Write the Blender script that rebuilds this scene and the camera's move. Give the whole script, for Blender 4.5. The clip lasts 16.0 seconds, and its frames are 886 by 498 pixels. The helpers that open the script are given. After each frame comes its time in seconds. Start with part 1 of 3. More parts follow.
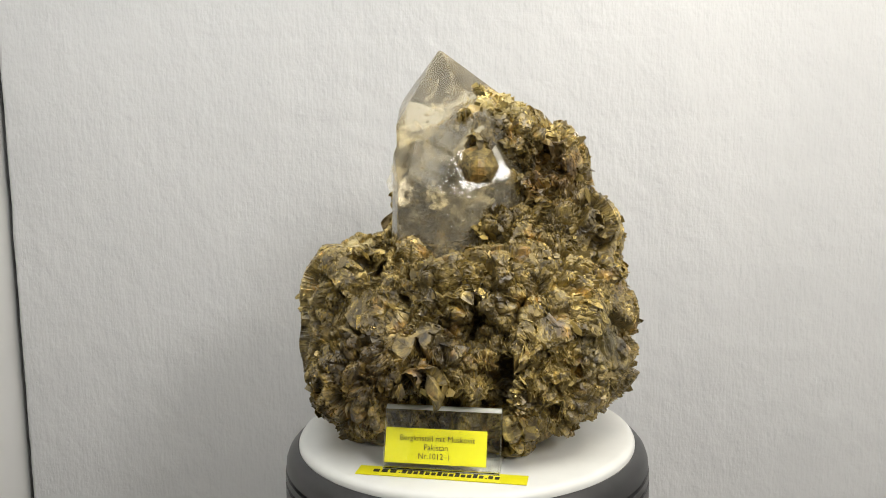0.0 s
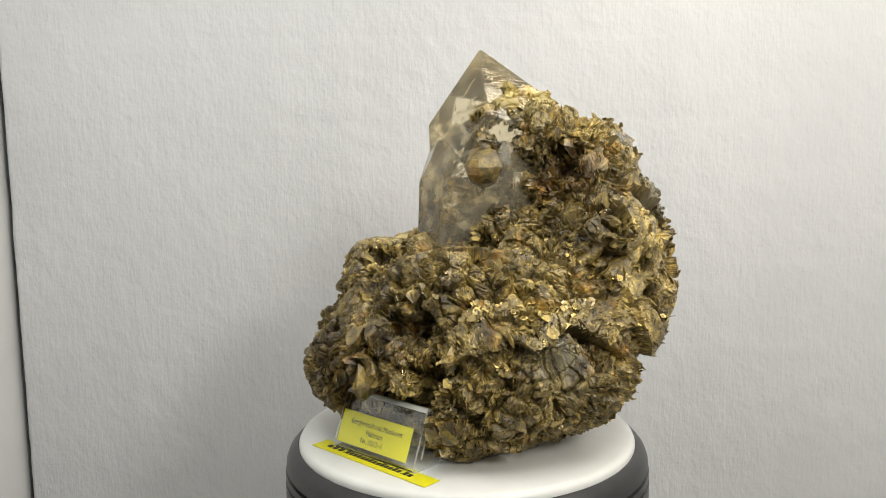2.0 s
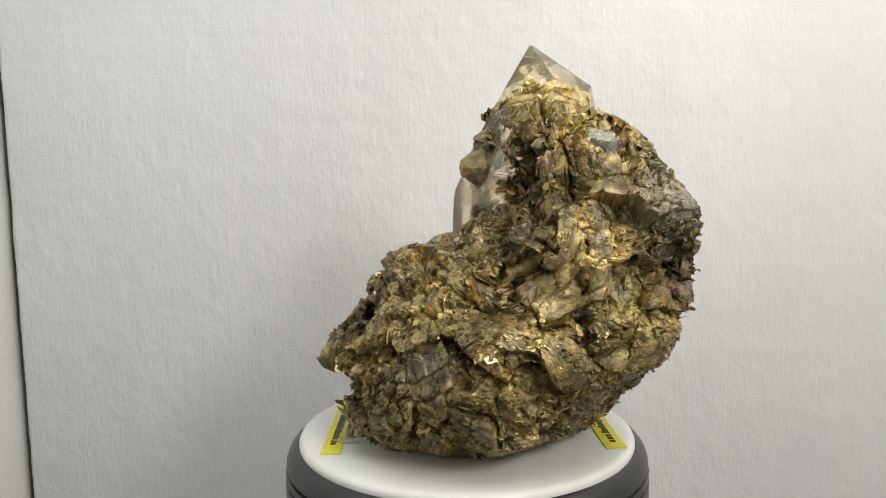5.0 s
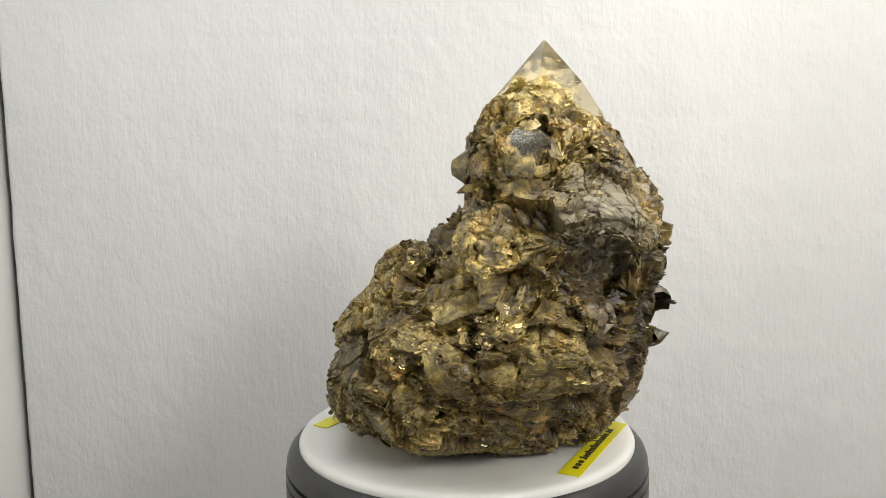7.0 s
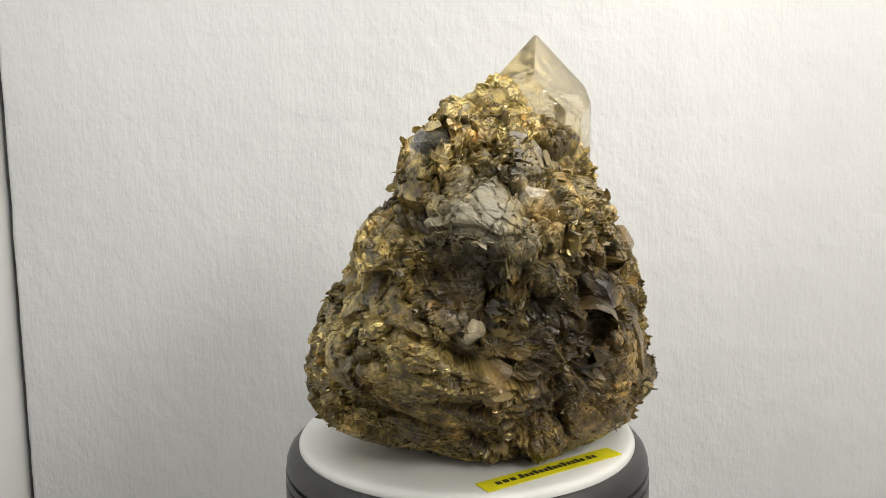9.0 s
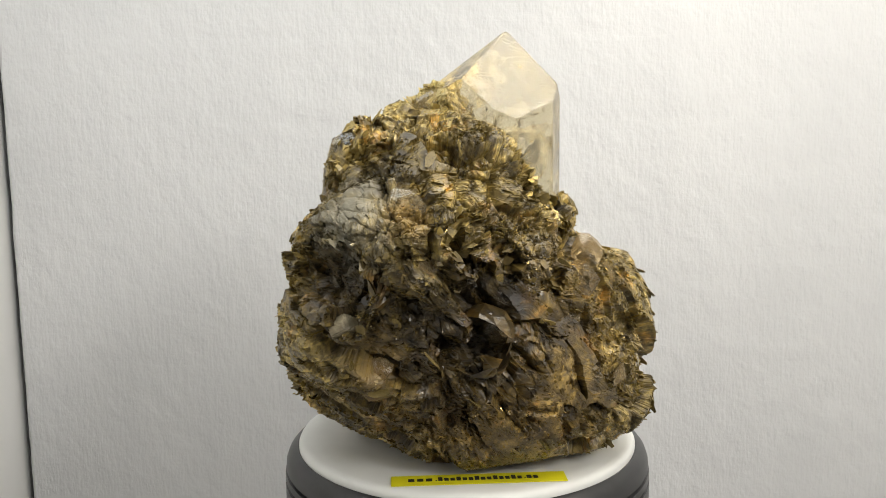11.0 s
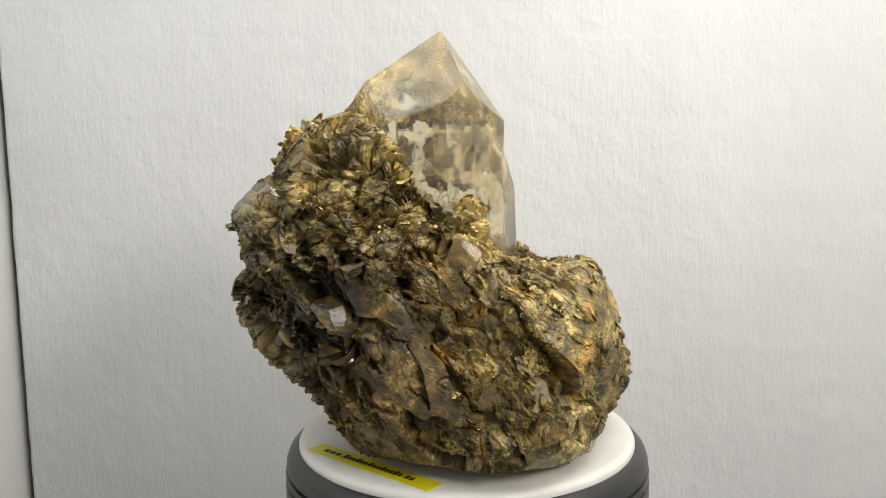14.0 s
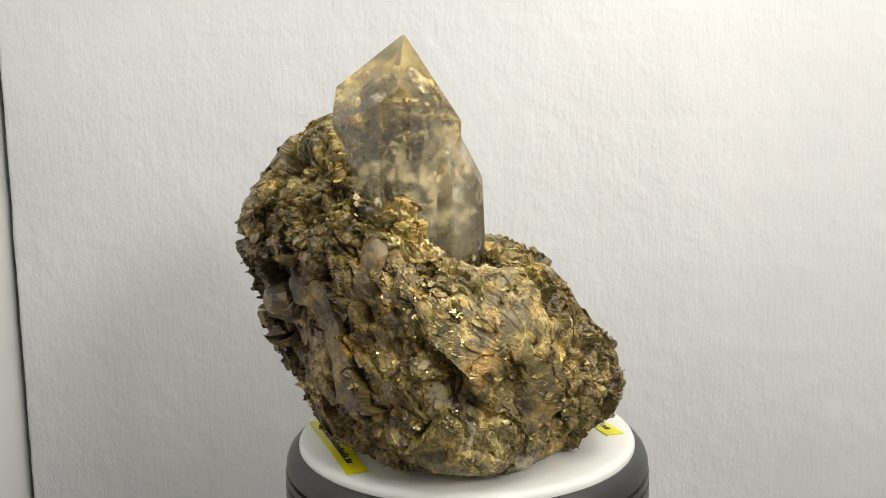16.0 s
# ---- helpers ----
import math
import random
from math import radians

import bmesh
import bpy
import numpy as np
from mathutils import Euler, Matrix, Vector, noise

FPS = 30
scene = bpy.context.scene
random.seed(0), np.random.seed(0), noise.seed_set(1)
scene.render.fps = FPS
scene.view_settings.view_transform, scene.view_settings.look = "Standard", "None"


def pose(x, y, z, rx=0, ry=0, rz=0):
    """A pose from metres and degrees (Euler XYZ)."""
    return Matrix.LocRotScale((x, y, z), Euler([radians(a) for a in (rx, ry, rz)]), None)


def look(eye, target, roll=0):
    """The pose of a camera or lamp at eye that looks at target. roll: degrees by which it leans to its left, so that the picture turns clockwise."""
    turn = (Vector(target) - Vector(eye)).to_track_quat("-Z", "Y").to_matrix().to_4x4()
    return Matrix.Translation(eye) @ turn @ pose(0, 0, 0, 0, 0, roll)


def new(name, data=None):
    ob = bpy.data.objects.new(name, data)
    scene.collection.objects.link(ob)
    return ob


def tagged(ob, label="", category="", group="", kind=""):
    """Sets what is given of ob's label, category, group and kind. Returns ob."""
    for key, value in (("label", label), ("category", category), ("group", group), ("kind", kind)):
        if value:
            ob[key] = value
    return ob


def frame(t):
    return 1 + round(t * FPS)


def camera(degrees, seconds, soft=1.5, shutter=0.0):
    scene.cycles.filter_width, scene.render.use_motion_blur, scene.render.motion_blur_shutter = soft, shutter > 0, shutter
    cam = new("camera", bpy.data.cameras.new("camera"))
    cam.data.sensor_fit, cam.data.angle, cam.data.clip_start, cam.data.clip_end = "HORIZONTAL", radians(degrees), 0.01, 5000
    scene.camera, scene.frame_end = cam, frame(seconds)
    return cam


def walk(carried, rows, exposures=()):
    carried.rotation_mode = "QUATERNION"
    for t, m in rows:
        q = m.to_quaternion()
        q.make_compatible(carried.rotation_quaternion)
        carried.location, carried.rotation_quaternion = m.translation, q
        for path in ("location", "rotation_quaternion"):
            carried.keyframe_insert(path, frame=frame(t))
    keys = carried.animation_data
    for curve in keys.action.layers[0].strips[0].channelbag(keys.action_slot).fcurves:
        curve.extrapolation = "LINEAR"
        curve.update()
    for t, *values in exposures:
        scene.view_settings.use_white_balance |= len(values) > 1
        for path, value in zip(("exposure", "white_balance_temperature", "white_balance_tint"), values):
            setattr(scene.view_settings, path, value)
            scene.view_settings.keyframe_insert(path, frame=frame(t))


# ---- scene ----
import itertools

from mathutils import kdtree

# ---- camera: stands still before the turntable ----
cam = camera(56.2, 16.0, soft=0.9)
CAM_POSE = (Matrix.Translation((0.0, -0.4514, 0.1584)) @ Matrix.Rotation(radians(1.494), 4, "Z")
            @ Matrix.Rotation(radians(90 - 7.273), 4, "X") @ Matrix.Rotation(radians(-0.69), 4, "Z"))
walk(cam, [(0.0, CAM_POSE), (16.0, CAM_POSE)], exposures=[(0.0, -0.05), (1.5, -0.07), (3.5, -0.12), (6.0, 0.01), (8.5, 0.05), (16.0, 0.04)])

# ---- light: two diffuse panels in the roof of the photo box ----
world = bpy.data.worlds.new("world")
scene.world = world
world.use_nodes = True
world.node_tree.nodes["Background"].inputs[0].default_value = (0.8, 0.85, 1.0, 1)
world.node_tree.nodes["Background"].inputs[1].default_value = 0.05

BOX_L, BOX_R, BACK, FRONT, FLOOR, ROOF = -0.3745, 0.45, 0.22, -0.95, -0.165, 0.62


def area_lamp(name, eye, target, sx, sy, watts, colour):
    data = bpy.data.lights.new(name, "AREA")
    data.shape, data.size, data.size_y, data.energy, data.color = "RECTANGLE", sx, sy, watts, colour
    ob = new(name, data)
    ob.matrix_world = look(eye, target)
    return ob


area_lamp("roof_lamp_cool", (-0.16, -0.16, ROOF - 0.012), (-0.16, -0.159, 0), 0.34, 0.44, 1.22, (0.93, 0.965, 0.965))
area_lamp("roof_lamp_warm", (0.25, -0.16, ROOF - 0.012), (0.25, -0.159, 0), 0.34, 0.44, 3.0, (1.0, 0.942, 0.84))
area_lamp("front_softbox", (0.42, -0.54, 0.44), (0.0, 0.02, 0.10), 0.22, 0.17, 3.3, (1.0, 0.97, 0.92))


# ---- materials ----
def material(name, rough=0.5, metal=0.0, **extra):
    m = bpy.data.materials.new(name)
    m.use_nodes = True
    b = m.node_tree.nodes["Principled BSDF"]
    b.inputs["Roughness"].default_value, b.inputs["Metallic"].default_value = rough, metal
    for key, value in extra.items():
        b.inputs[key.replace("_", " ")].default_value = value
    return m, m.node_tree.nodes, m.node_tree.links, b


def noise_node(nodes, links, scale, detail=4.0, rough=0.55, stretch=(1, 1, 1), space="Object"):
    tc, mp, n = nodes.new("ShaderNodeTexCoord"), nodes.new("ShaderNodeMapping"), nodes.new("ShaderNodeTexNoise")
    mp.inputs["Scale"].default_value = stretch
    n.inputs["Scale"].default_value, n.inputs["Detail"].default_value, n.inputs["Roughness"].default_value = scale, detail, rough
    links.new(tc.outputs[space], mp.inputs[0])
    links.new(mp.outputs[0], n.inputs["Vector"])
    return n


def ramp(nodes, links, source, stops):
    r = nodes.new("ShaderNodeValToRGB")
    while len(r.color_ramp.elements) < len(stops):
        r.color_ramp.elements.new(0.5)
    for e, (at, c) in zip(r.color_ramp.elements, stops):
        e.position, e.color = at, (*c, 1)
    links.new(source, r.inputs[0])
    return r


def mix(nodes, links, a, b, fac, mode="MIX"):
    n = nodes.new("ShaderNodeMix")
    n.data_type, n.blend_type = "RGBA", mode
    for socket, value in ((n.inputs[0], fac), (n.inputs[6], a), (n.inputs[7], b)):
        if isinstance(value, (int, float)):
            socket.default_value = value
        elif isinstance(value, tuple):
            socket.default_value = (*value, 1)
        else:
            links.new(value, socket)
    return n.outputs[2]


def bump(nodes, links, b, sources):
    last = None
    for source, strength, distance in sources:
        n = nodes.new("ShaderNodeBump")
        n.inputs["Strength"].default_value, n.inputs["Distance"].default_value = strength, distance
        links.new(source, n.inputs["Height"])
        if last:
            links.new(last, n.inputs["Normal"])
        last = n.outputs[0]
    links.new(last, b.inputs["Normal"])


def spot(nodes, links, x, y, z, r0, r1):
    """1 inside r0 metres of a place in the object's space, 0 outside r1."""
    tc, d, m = nodes.new("ShaderNodeTexCoord"), nodes.new("ShaderNodeVectorMath"), nodes.new("ShaderNodeMapRange")
    d.operation = "DISTANCE"
    d.inputs[1].default_value = (x, y, z)
    wob = noise_node(nodes, links, 90.0, 3.0)
    add = nodes.new("ShaderNodeMath")
    add.operation, add.inputs[1].default_value = "MULTIPLY_ADD", 0.03
    links.new(tc.outputs["Object"], d.inputs[0])
    links.new(wob.outputs["Fac"], add.inputs[0])
    links.new(d.outputs["Value"], add.inputs[2])
    m.inputs[1].default_value, m.inputs[2].default_value = r0 + 0.015, r1 + 0.015
    m.inputs[3].default_value, m.inputs[4].default_value = 1.0, 0.0
    links.new(add.outputs[0], m.inputs[0])
    return m.outputs[0]


def mica_colour(nodes, links, vary, fibre):
    """Brown to golden muscovite with pale, rusty, yellow and blue-grey zones."""
    big = noise_node(nodes, links, 38.0, 3.0)
    fine = noise_node(nodes, links, 420.0, 3.0)
    base = ramp(nodes, links, big.outputs["Fac"], [(0.30, (0.125, 0.094, 0.030)), (0.5, (0.285, 0.220, 0.070)), (0.70, (0.60, 0.49, 0.20))]).outputs[0]
    grain = ramp(nodes, links, fine.outputs["Fac"], [(0.3, (0.62, 0.60, 0.56)), (0.7, (1.25, 1.22, 1.15))]).outputs[0]
    c = mix(nodes, links, base, grain, 1.0, "MULTIPLY")
    if fibre is not None:
        streak = ramp(nodes, links, fibre, [(0.32, (0.55, 0.51, 0.45)), (0.5, (0.92, 0.90, 0.86)), (0.68, (1.4, 1.37, 1.28))]).outputs[0]
        c = mix(nodes, links, c, streak, 1.0, "MULTIPLY")
        patch = noise_node(nodes, links, 125.0, 5.0, 0.65)
        patch.inputs["Distortion"].default_value = 0.6
        c = mix(nodes, links, c, ramp(nodes, links, patch.outputs["Fac"], [(0.36, (0.22, 0.20, 0.18)), (0.49, (0.68, 0.67, 0.65)), (0.66, (1.7, 1.7, 1.7))]).outputs[0], 1.0, "MULTIPLY")
        rust = noise_node(nodes, links, 62.0, 4.0, 0.6)
        c = mix(nodes, links, c, (1.10, 0.88, 0.62), ramp(nodes, links, rust.outputs["Fac"], [(0.56, (0.0,) * 3), (0.66, (1.0,) * 3)]).outputs[0], "MULTIPLY")
    if vary is not None:
        isl = ramp(nodes, links, vary, [(0.0, (0.45, 0.42, 0.36)), (0.7, (1.0, 0.97, 0.90)), (0.93, (1.5, 1.46, 1.36)), (1.0, (2.2, 2.15, 2.0))]).outputs[0]
        c = mix(nodes, links, c, isl, 1.0, "MULTIPLY")
    # dark smoky rock over the broken side
    c = mix(nodes, links, c, (0.42, 0.42, 0.42), spot(nodes, links, 0.022, 0.104, 0.080, 0.018, 0.056), "MULTIPLY")
    # darker and browner in the hollow under the dome
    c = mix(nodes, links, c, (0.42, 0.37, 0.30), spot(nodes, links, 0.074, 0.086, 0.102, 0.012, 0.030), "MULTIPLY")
    # dark brown rosette beside the crystal
    c = mix(nodes, links, c, (0.50, 0.40, 0.32), spot(nodes, links, 0.052, 0.022, 0.143, 0.008, 0.024), "MULTIPLY")
    # darker and slightly browner low on the front left
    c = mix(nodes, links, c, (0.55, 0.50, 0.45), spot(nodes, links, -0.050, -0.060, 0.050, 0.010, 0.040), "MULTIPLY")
    # darker, greyer folded rock low at the back
    c = mix(nodes, links, c, (0.72, 0.64, 0.56), spot(nodes, links, 0.0, 0.085, 0.055, 0.035, 0.080), "MULTIPLY")
    # yellow crust over the point of the large crystal and behind it
    c = mix(nodes, links, c, (0.64, 0.52, 0.20), spot(nodes, links, 0.014, 0.045, 0.192, 0.010, 0.034))
    c = mix(nodes, links, c, (0.50, 0.36, 0.09), spot(nodes, links, -0.036, 0.050, 0.120, 0.006, 0.020))
    # grey-blue clean mica at the foot and a pale cleaved zone above it
    c = mix(nodes, links, c, (0.50, 0.56, 0.80), spot(nodes, links, 0.074, -0.034, 0.055, 0.004, 0.022), "MULTIPLY")
    c = mix(nodes, links, c, (1.55, 1.6, 1.75), spot(nodes, links, 0.060, -0.028, 0.080, 0.004, 0.028), "MULTIPLY")
    c = mix(nodes, links, c, (0.56, 0.46, 0.21), spot(nodes, links, -0.064, 0.028, 0.107, 0.004, 0.018))
    # grey dome high at the back, rusty zones, pale quartz-rich foot
    c = mix(nodes, links, c, (0.20, 0.18, 0.12), spot(nodes, links, 0.070, 0.092, 0.127, 0.006, 0.032))
    c = mix(nodes, links, c, (0.36, 0.24, 0.08), spot(nodes, links, 0.058, 0.096, 0.062, 0.000, 0.018))
    c = mix(nodes, links, c, (0.38, 0.26, 0.09), spot(nodes, links, 0.044, 0.107, 0.131, 0.000, 0.013))
    c = mix(nodes, links, c, (1.30, 1.38, 1.70), spot(nodes, links, -0.080, 0.034, 0.024, 0.004, 0.036), "MULTIPLY")
    return c


def make_mica(name, rough, metal, islands, single=False):
    m, nodes, links, b = material(name, rough, metal, Specular_IOR_Level=0.85)
    vary = None
    if islands:
        g = nodes.new("ShaderNodeNewGeometry")
        vary = g.outputs["Random Per Island"]
    if single:
        vary = nodes.new("ShaderNodeObjectInfo").outputs["Random"]
    fibre = None
    if not islands and not single:
        at, mp, n = nodes.new("ShaderNodeAttribute"), nodes.new("ShaderNodeMapping"), nodes.new("ShaderNodeTexNoise")
        at.attribute_name = "grain"
        mp.inputs["Scale"].default_value = (1.0, 0.14, 0.14)
        n.inputs["Scale"].default_value, n.inputs["Detail"].default_value, n.inputs["Roughness"].default_value = 560.0, 4.0, 0.65
        n.inputs["Distortion"].default_value = 0.8
        links.new(at.outputs["Vector"], mp.inputs[0])
        links.new(mp.outputs[0], n.inputs["Vector"])
        fibre = n.outputs["Fac"]
        links.new(ramp(nodes, links, fibre, [(0.35, (0.55,) * 3), (0.65, (0.22,) * 3)]).outputs[0], b.inputs["Roughness"])
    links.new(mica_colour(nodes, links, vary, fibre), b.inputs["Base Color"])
    if vary is not None:
        gloss = nodes.new("ShaderNodeMath")
        gloss.operation, gloss.inputs[1].default_value = "MULTIPLY", 37.0
        part_of = nodes.new("ShaderNodeMath")
        part_of.operation = "FRACT"
        links.new(vary, gloss.inputs[0])
        links.new(gloss.outputs[0], part_of.inputs[0])
        links.new(ramp(nodes, links, part_of.outputs[0], [(0.0, (0.08,) * 3), (0.4, (0.18,) * 3), (1.0, (0.42,) * 3)]).outputs[0], b.inputs["Roughness"])
        links.new(ramp(nodes, links, part_of.outputs[0], [(0.0, (0.85,) * 3), (0.35, (0.45,) * 3), (0.8, (0.10,) * 3)]).outputs[0], b.inputs["Metallic"])
    f = noise_node(nodes, links, 900.0, 2.0)
    relief = [(f.outputs["Fac"], 0.35, 0.0006)]
    if fibre is not None:
        relief.insert(0, (fibre, 0.65, 0.0014))
    bump(nodes, links, b, relief)
    return m


def make_plain(name, colour, rough, speck=0.08, scale=60.0, pitted=0.0, **extra):
    m, nodes, links, b = material(name, rough, 0.0, **extra)
    n = noise_node(nodes, links, scale, 5.0)
    lo, hi = tuple(v * (1 - speck) for v in colour), tuple(min(1.0, v * (1 + speck)) for v in colour)
    links.new(ramp(nodes, links, n.outputs["Fac"], [(0.35, lo), (0.65, hi)]).outputs[0], b.inputs["Base Color"])
    f = noise_node(nodes, links, scale * 9, 3.0)
    bump(nodes, links, b, [(n.outputs["Fac"], pitted, 0.004), (f.outputs["Fac"], 0.05, 0.0004)])
    return m


QUARTZ_MILKY = make_plain("milky_quartz", (0.32, 0.275, 0.18), 0.25, 0.5, 170.0, 0.6)
MICA_PLATE = make_mica("mica_plate", 0.16, 0.35, False, True)
MICA_ROCK = make_mica("mica_rock", 0.36, 0.0, False)
MICA_FLAKE = make_mica("mica_flake", 0.22, 0.22, True)


def make_quartz(name, tint, milk, rough):
    m, nodes, links, b = material(name, rough, 0.0, IOR=1.54, Transmission_Weight=1.0)
    veil = noise_node(nodes, links, 55.0, 5.0, 0.65, (1, 1, 0.55))
    links.new(ramp(nodes, links, veil.outputs["Fac"], [(0.35, tint), (0.7, tuple(min(1, v * 1.12) for v in tint))]).outputs[0], b.inputs["Base Color"])
    links.new(ramp(nodes, links, veil.outputs["Fac"], [(0.36, (1 - milk * 0.35,) * 3), (0.66, (1 - milk,) * 3)]).outputs[0], b.inputs["Transmission Weight"])
    step = noise_node(nodes, links, 160.0, 3.0, 0.5, (0.35, 0.35, 1.6))
    ledge = noise_node(nodes, links, 70.0, 2.0, 0.5, (0.5, 0.5, 1.4))
    terrace = ramp(nodes, links, ledge.outputs["Fac"], [(0.40, (0.0,) * 3), (0.42, (0.4,) * 3), (0.55, (0.45,) * 3), (0.57, (1.0,) * 3)]).outputs[0]
    bump(nodes, links, b, [(veil.outputs["Fac"], 0.14, 0.003), (step.outputs["Fac"], 0.16, 0.0006), (terrace, 0.25, 0.0008)])
    return m


QUARTZ = make_quartz("smoky_quartz", (0.84, 0.755, 0.54), 0.17, 0.012)
QUARTZ_DARK = make_quartz("dark_quartz", (0.62, 0.57, 0.44), 0.2, 0.05)
QUARTZ_CLEAR = make_quartz("clear_quartz", (0.93, 0.88, 0.74), 0.12, 0.03)
QUARTZ_BROWN = make_quartz("brown_quartz", (0.42, 0.32, 0.17), 0.45, 0.10)


WHITE_PLASTIC = make_plain("white_plastic", (0.76, 0.765, 0.735), 0.33, 0.02)
BLACK_PLASTIC = make_plain("black_plastic", (0.026, 0.026, 0.027), 0.32, 0.25)
YELLOW_PAPER = make_plain("yellow_paper", (0.80, 0.76, 0.012), 0.55, 0.03)
YELLOW_TAPE = make_plain("yellow_tape", (0.78, 0.72, 0.015), 0.4, 0.05)
INK = make_plain("black_ink", (0.02, 0.019, 0.015), 0.5, 0.1)
ROOM_GREY = make_plain("grey_room", (0.20, 0.193, 0.183), 0.7, 0.06, 10.0)
PANEL_WHITE = make_plain("white_panel", (0.80, 0.80, 0.79), 0.5, 0.015, 14.0)

ACRYLIC, _, _, _b = material("clear_acrylic", 0.03, 0.0, IOR=1.49, Transmission_Weight=1.0)
_b.inputs["Base Color"].default_value = (0.95, 0.96, 0.93, 1)


ACRYLIC_EDGE, _, _, _b = material("acrylic_edge", 0.3, 0.0, IOR=1.49, Transmission_Weight=0.5)
_b.inputs["Base Color"].default_value = (0.86, 0.87, 0.82, 1)


def make_cloth():
    m, nodes, links, b = material("white_cloth", 0.9, 0.0, Sheen_Weight=0.1)
    stain = noise_node(nodes, links, 5.0, 3.0)
    links.new(ramp(nodes, links, stain.outputs["Fac"], [(0.35, (0.690, 0.695, 0.705)), (0.65, (0.735, 0.738, 0.745))]).outputs[0], b.inputs["Base Color"])
    warp = noise_node(nodes, links, 520.0, 2.0, 0.5, (1, 1, 0.13))
    weft = noise_node(nodes, links, 520.0, 2.0, 0.5, (0.13, 1, 1))
    slub = noise_node(nodes, links, 130.0, 4.0, 0.6, (1, 1, 0.35))
    pimple = noise_node(nodes, links, 230.0, 2.0, 0.5, (1, 1, 0.8))
    crease = noise_node(nodes, links, 34.0, 4.0, 0.6, (1, 1, 0.3))
    bump(nodes, links, b, [(warp.outputs["Fac"], 0.4, 0.0010), (weft.outputs["Fac"], 0.12, 0.0010), (slub.outputs["Fac"], 0.42, 0.002), (pimple.outputs["Fac"], 0.45, 0.0014), (crease.outputs["Fac"], 0.2, 0.006)])
    return m


CLOTH = make_cloth()


# ---- mesh helpers ----
def part(name, bm, mat, parent=None, label="", smooth=False):
    me = bpy.data.meshes.new(name)
    if smooth:
        for f in bm.faces:
            f.smooth = True
    bm.to_mesh(me)
    bm.free()
    for one in mat if isinstance(mat, (list, tuple)) else (mat,):
        me.materials.append(one)
    ob = new(name, me)
    ob.parent = parent
    return tagged(ob, label)


def mesh_part(name, verts, faces, mat, parent=None, label="", smooth=False):
    me = bpy.data.meshes.new(name)
    verts, faces = np.asarray(verts, np.float32), np.asarray(faces, np.int32)
    k = faces.shape[1]
    me.vertices.add(len(verts))
    me.vertices.foreach_set("co", verts.ravel())
    me.loops.add(faces.size)
    me.loops.foreach_set("vertex_index", faces.ravel())
    me.polygons.add(len(faces))
    me.polygons.foreach_set("loop_start", np.arange(0, faces.size, k, dtype=np.int32))
    me.polygons.foreach_set("use_smooth", np.full(len(faces), smooth))
    me.update(calc_edges=True)
    me.materials.append(mat)
    ob = new(name, me)
    ob.parent = parent
    return tagged(ob, label)


def box(bm, x0, x1, y0, y1, z0, z1, bevel=0.0):
    made = bmesh.ops.create_cube(bm, size=1.0, matrix=Matrix.Translation(((x0 + x1) / 2, (y0 + y1) / 2, (z0 + z1) / 2)) @ Matrix.Diagonal((x1 - x0, y1 - y0, z1 - z0, 1)))
    if bevel:
        edges = list({e for v in made["verts"] for e in v.link_edges})
        bmesh.ops.bevel(bm, geom=edges, offset=bevel, segments=2, affect="EDGES")
    return bm


def lathe(profile, steps=160):
    bm = bmesh.new()
    vs = [bm.verts.new((r, 0, z)) for r, z in profile]
    es = [bm.edges.new(pair) for pair in zip(vs, vs[1:])]
    bmesh.ops.spin(bm, geom=vs + es, cent=(0, 0, 0), axis=(0, 0, 1), dvec=(0, 0, 0), angle=2 * math.pi, steps=steps, use_merge=True)
    bmesh.ops.remove_doubles(bm, verts=bm.verts, dist=1e-6)
    bmesh.ops.recalc_face_normals(bm, faces=bm.faces)
    return bm


# ---- the photo box ----
def room_panel(name, x0, x1, y0, y1, z0, z1, mat, label):
    return tagged(part(name, box(bmesh.new(), x0, x1, y0, y1, z0, z1), mat), label, "panel", kind="structure")


room_panel("wall_left", BOX_L - 0.02, BOX_L - 0.0035, FRONT, BACK + 0.02, FLOOR, ROOF, PANEL_WHITE, "plain white side panel of the photo box")
room_panel("wall_right", BOX_R, BOX_R + 0.02, FRONT, BACK + 0.02, FLOOR, ROOF, PANEL_WHITE, "plain white side panel of the photo box")
# added rear board: its black stands in for shade in the cloth's edge gap
room_panel("wall_back", BOX_L - 0.02, BOX_R + 0.02, BACK + 0.022, BACK + 0.04, FLOOR, ROOF, BLACK_PLASTIC, "added black board behind the hanging cloth, darkens the shaded gap at its edge")
room_panel("wall_front", BOX_L - 0.02, BOX_R + 0.02, FRONT - 0.02, FRONT - 0.002, FLOOR, ROOF, ROOM_GREY, "plain grey wall behind the camera")
room_panel("floor", BOX_L - 0.04, BOX_R + 0.04, FRONT - 0.04, BACK + 0.06, FLOOR - 0.02, FLOOR - 0.002, ROOM_GREY, "plain grey floor of the photo box")
room_panel("ceiling", BOX_L - 0.04, BOX_R + 0.04, FRONT - 0.04, BACK + 0.06, ROOF + 0.002, ROOF + 0.02, ROOM_GREY, "plain grey roof of the photo box")


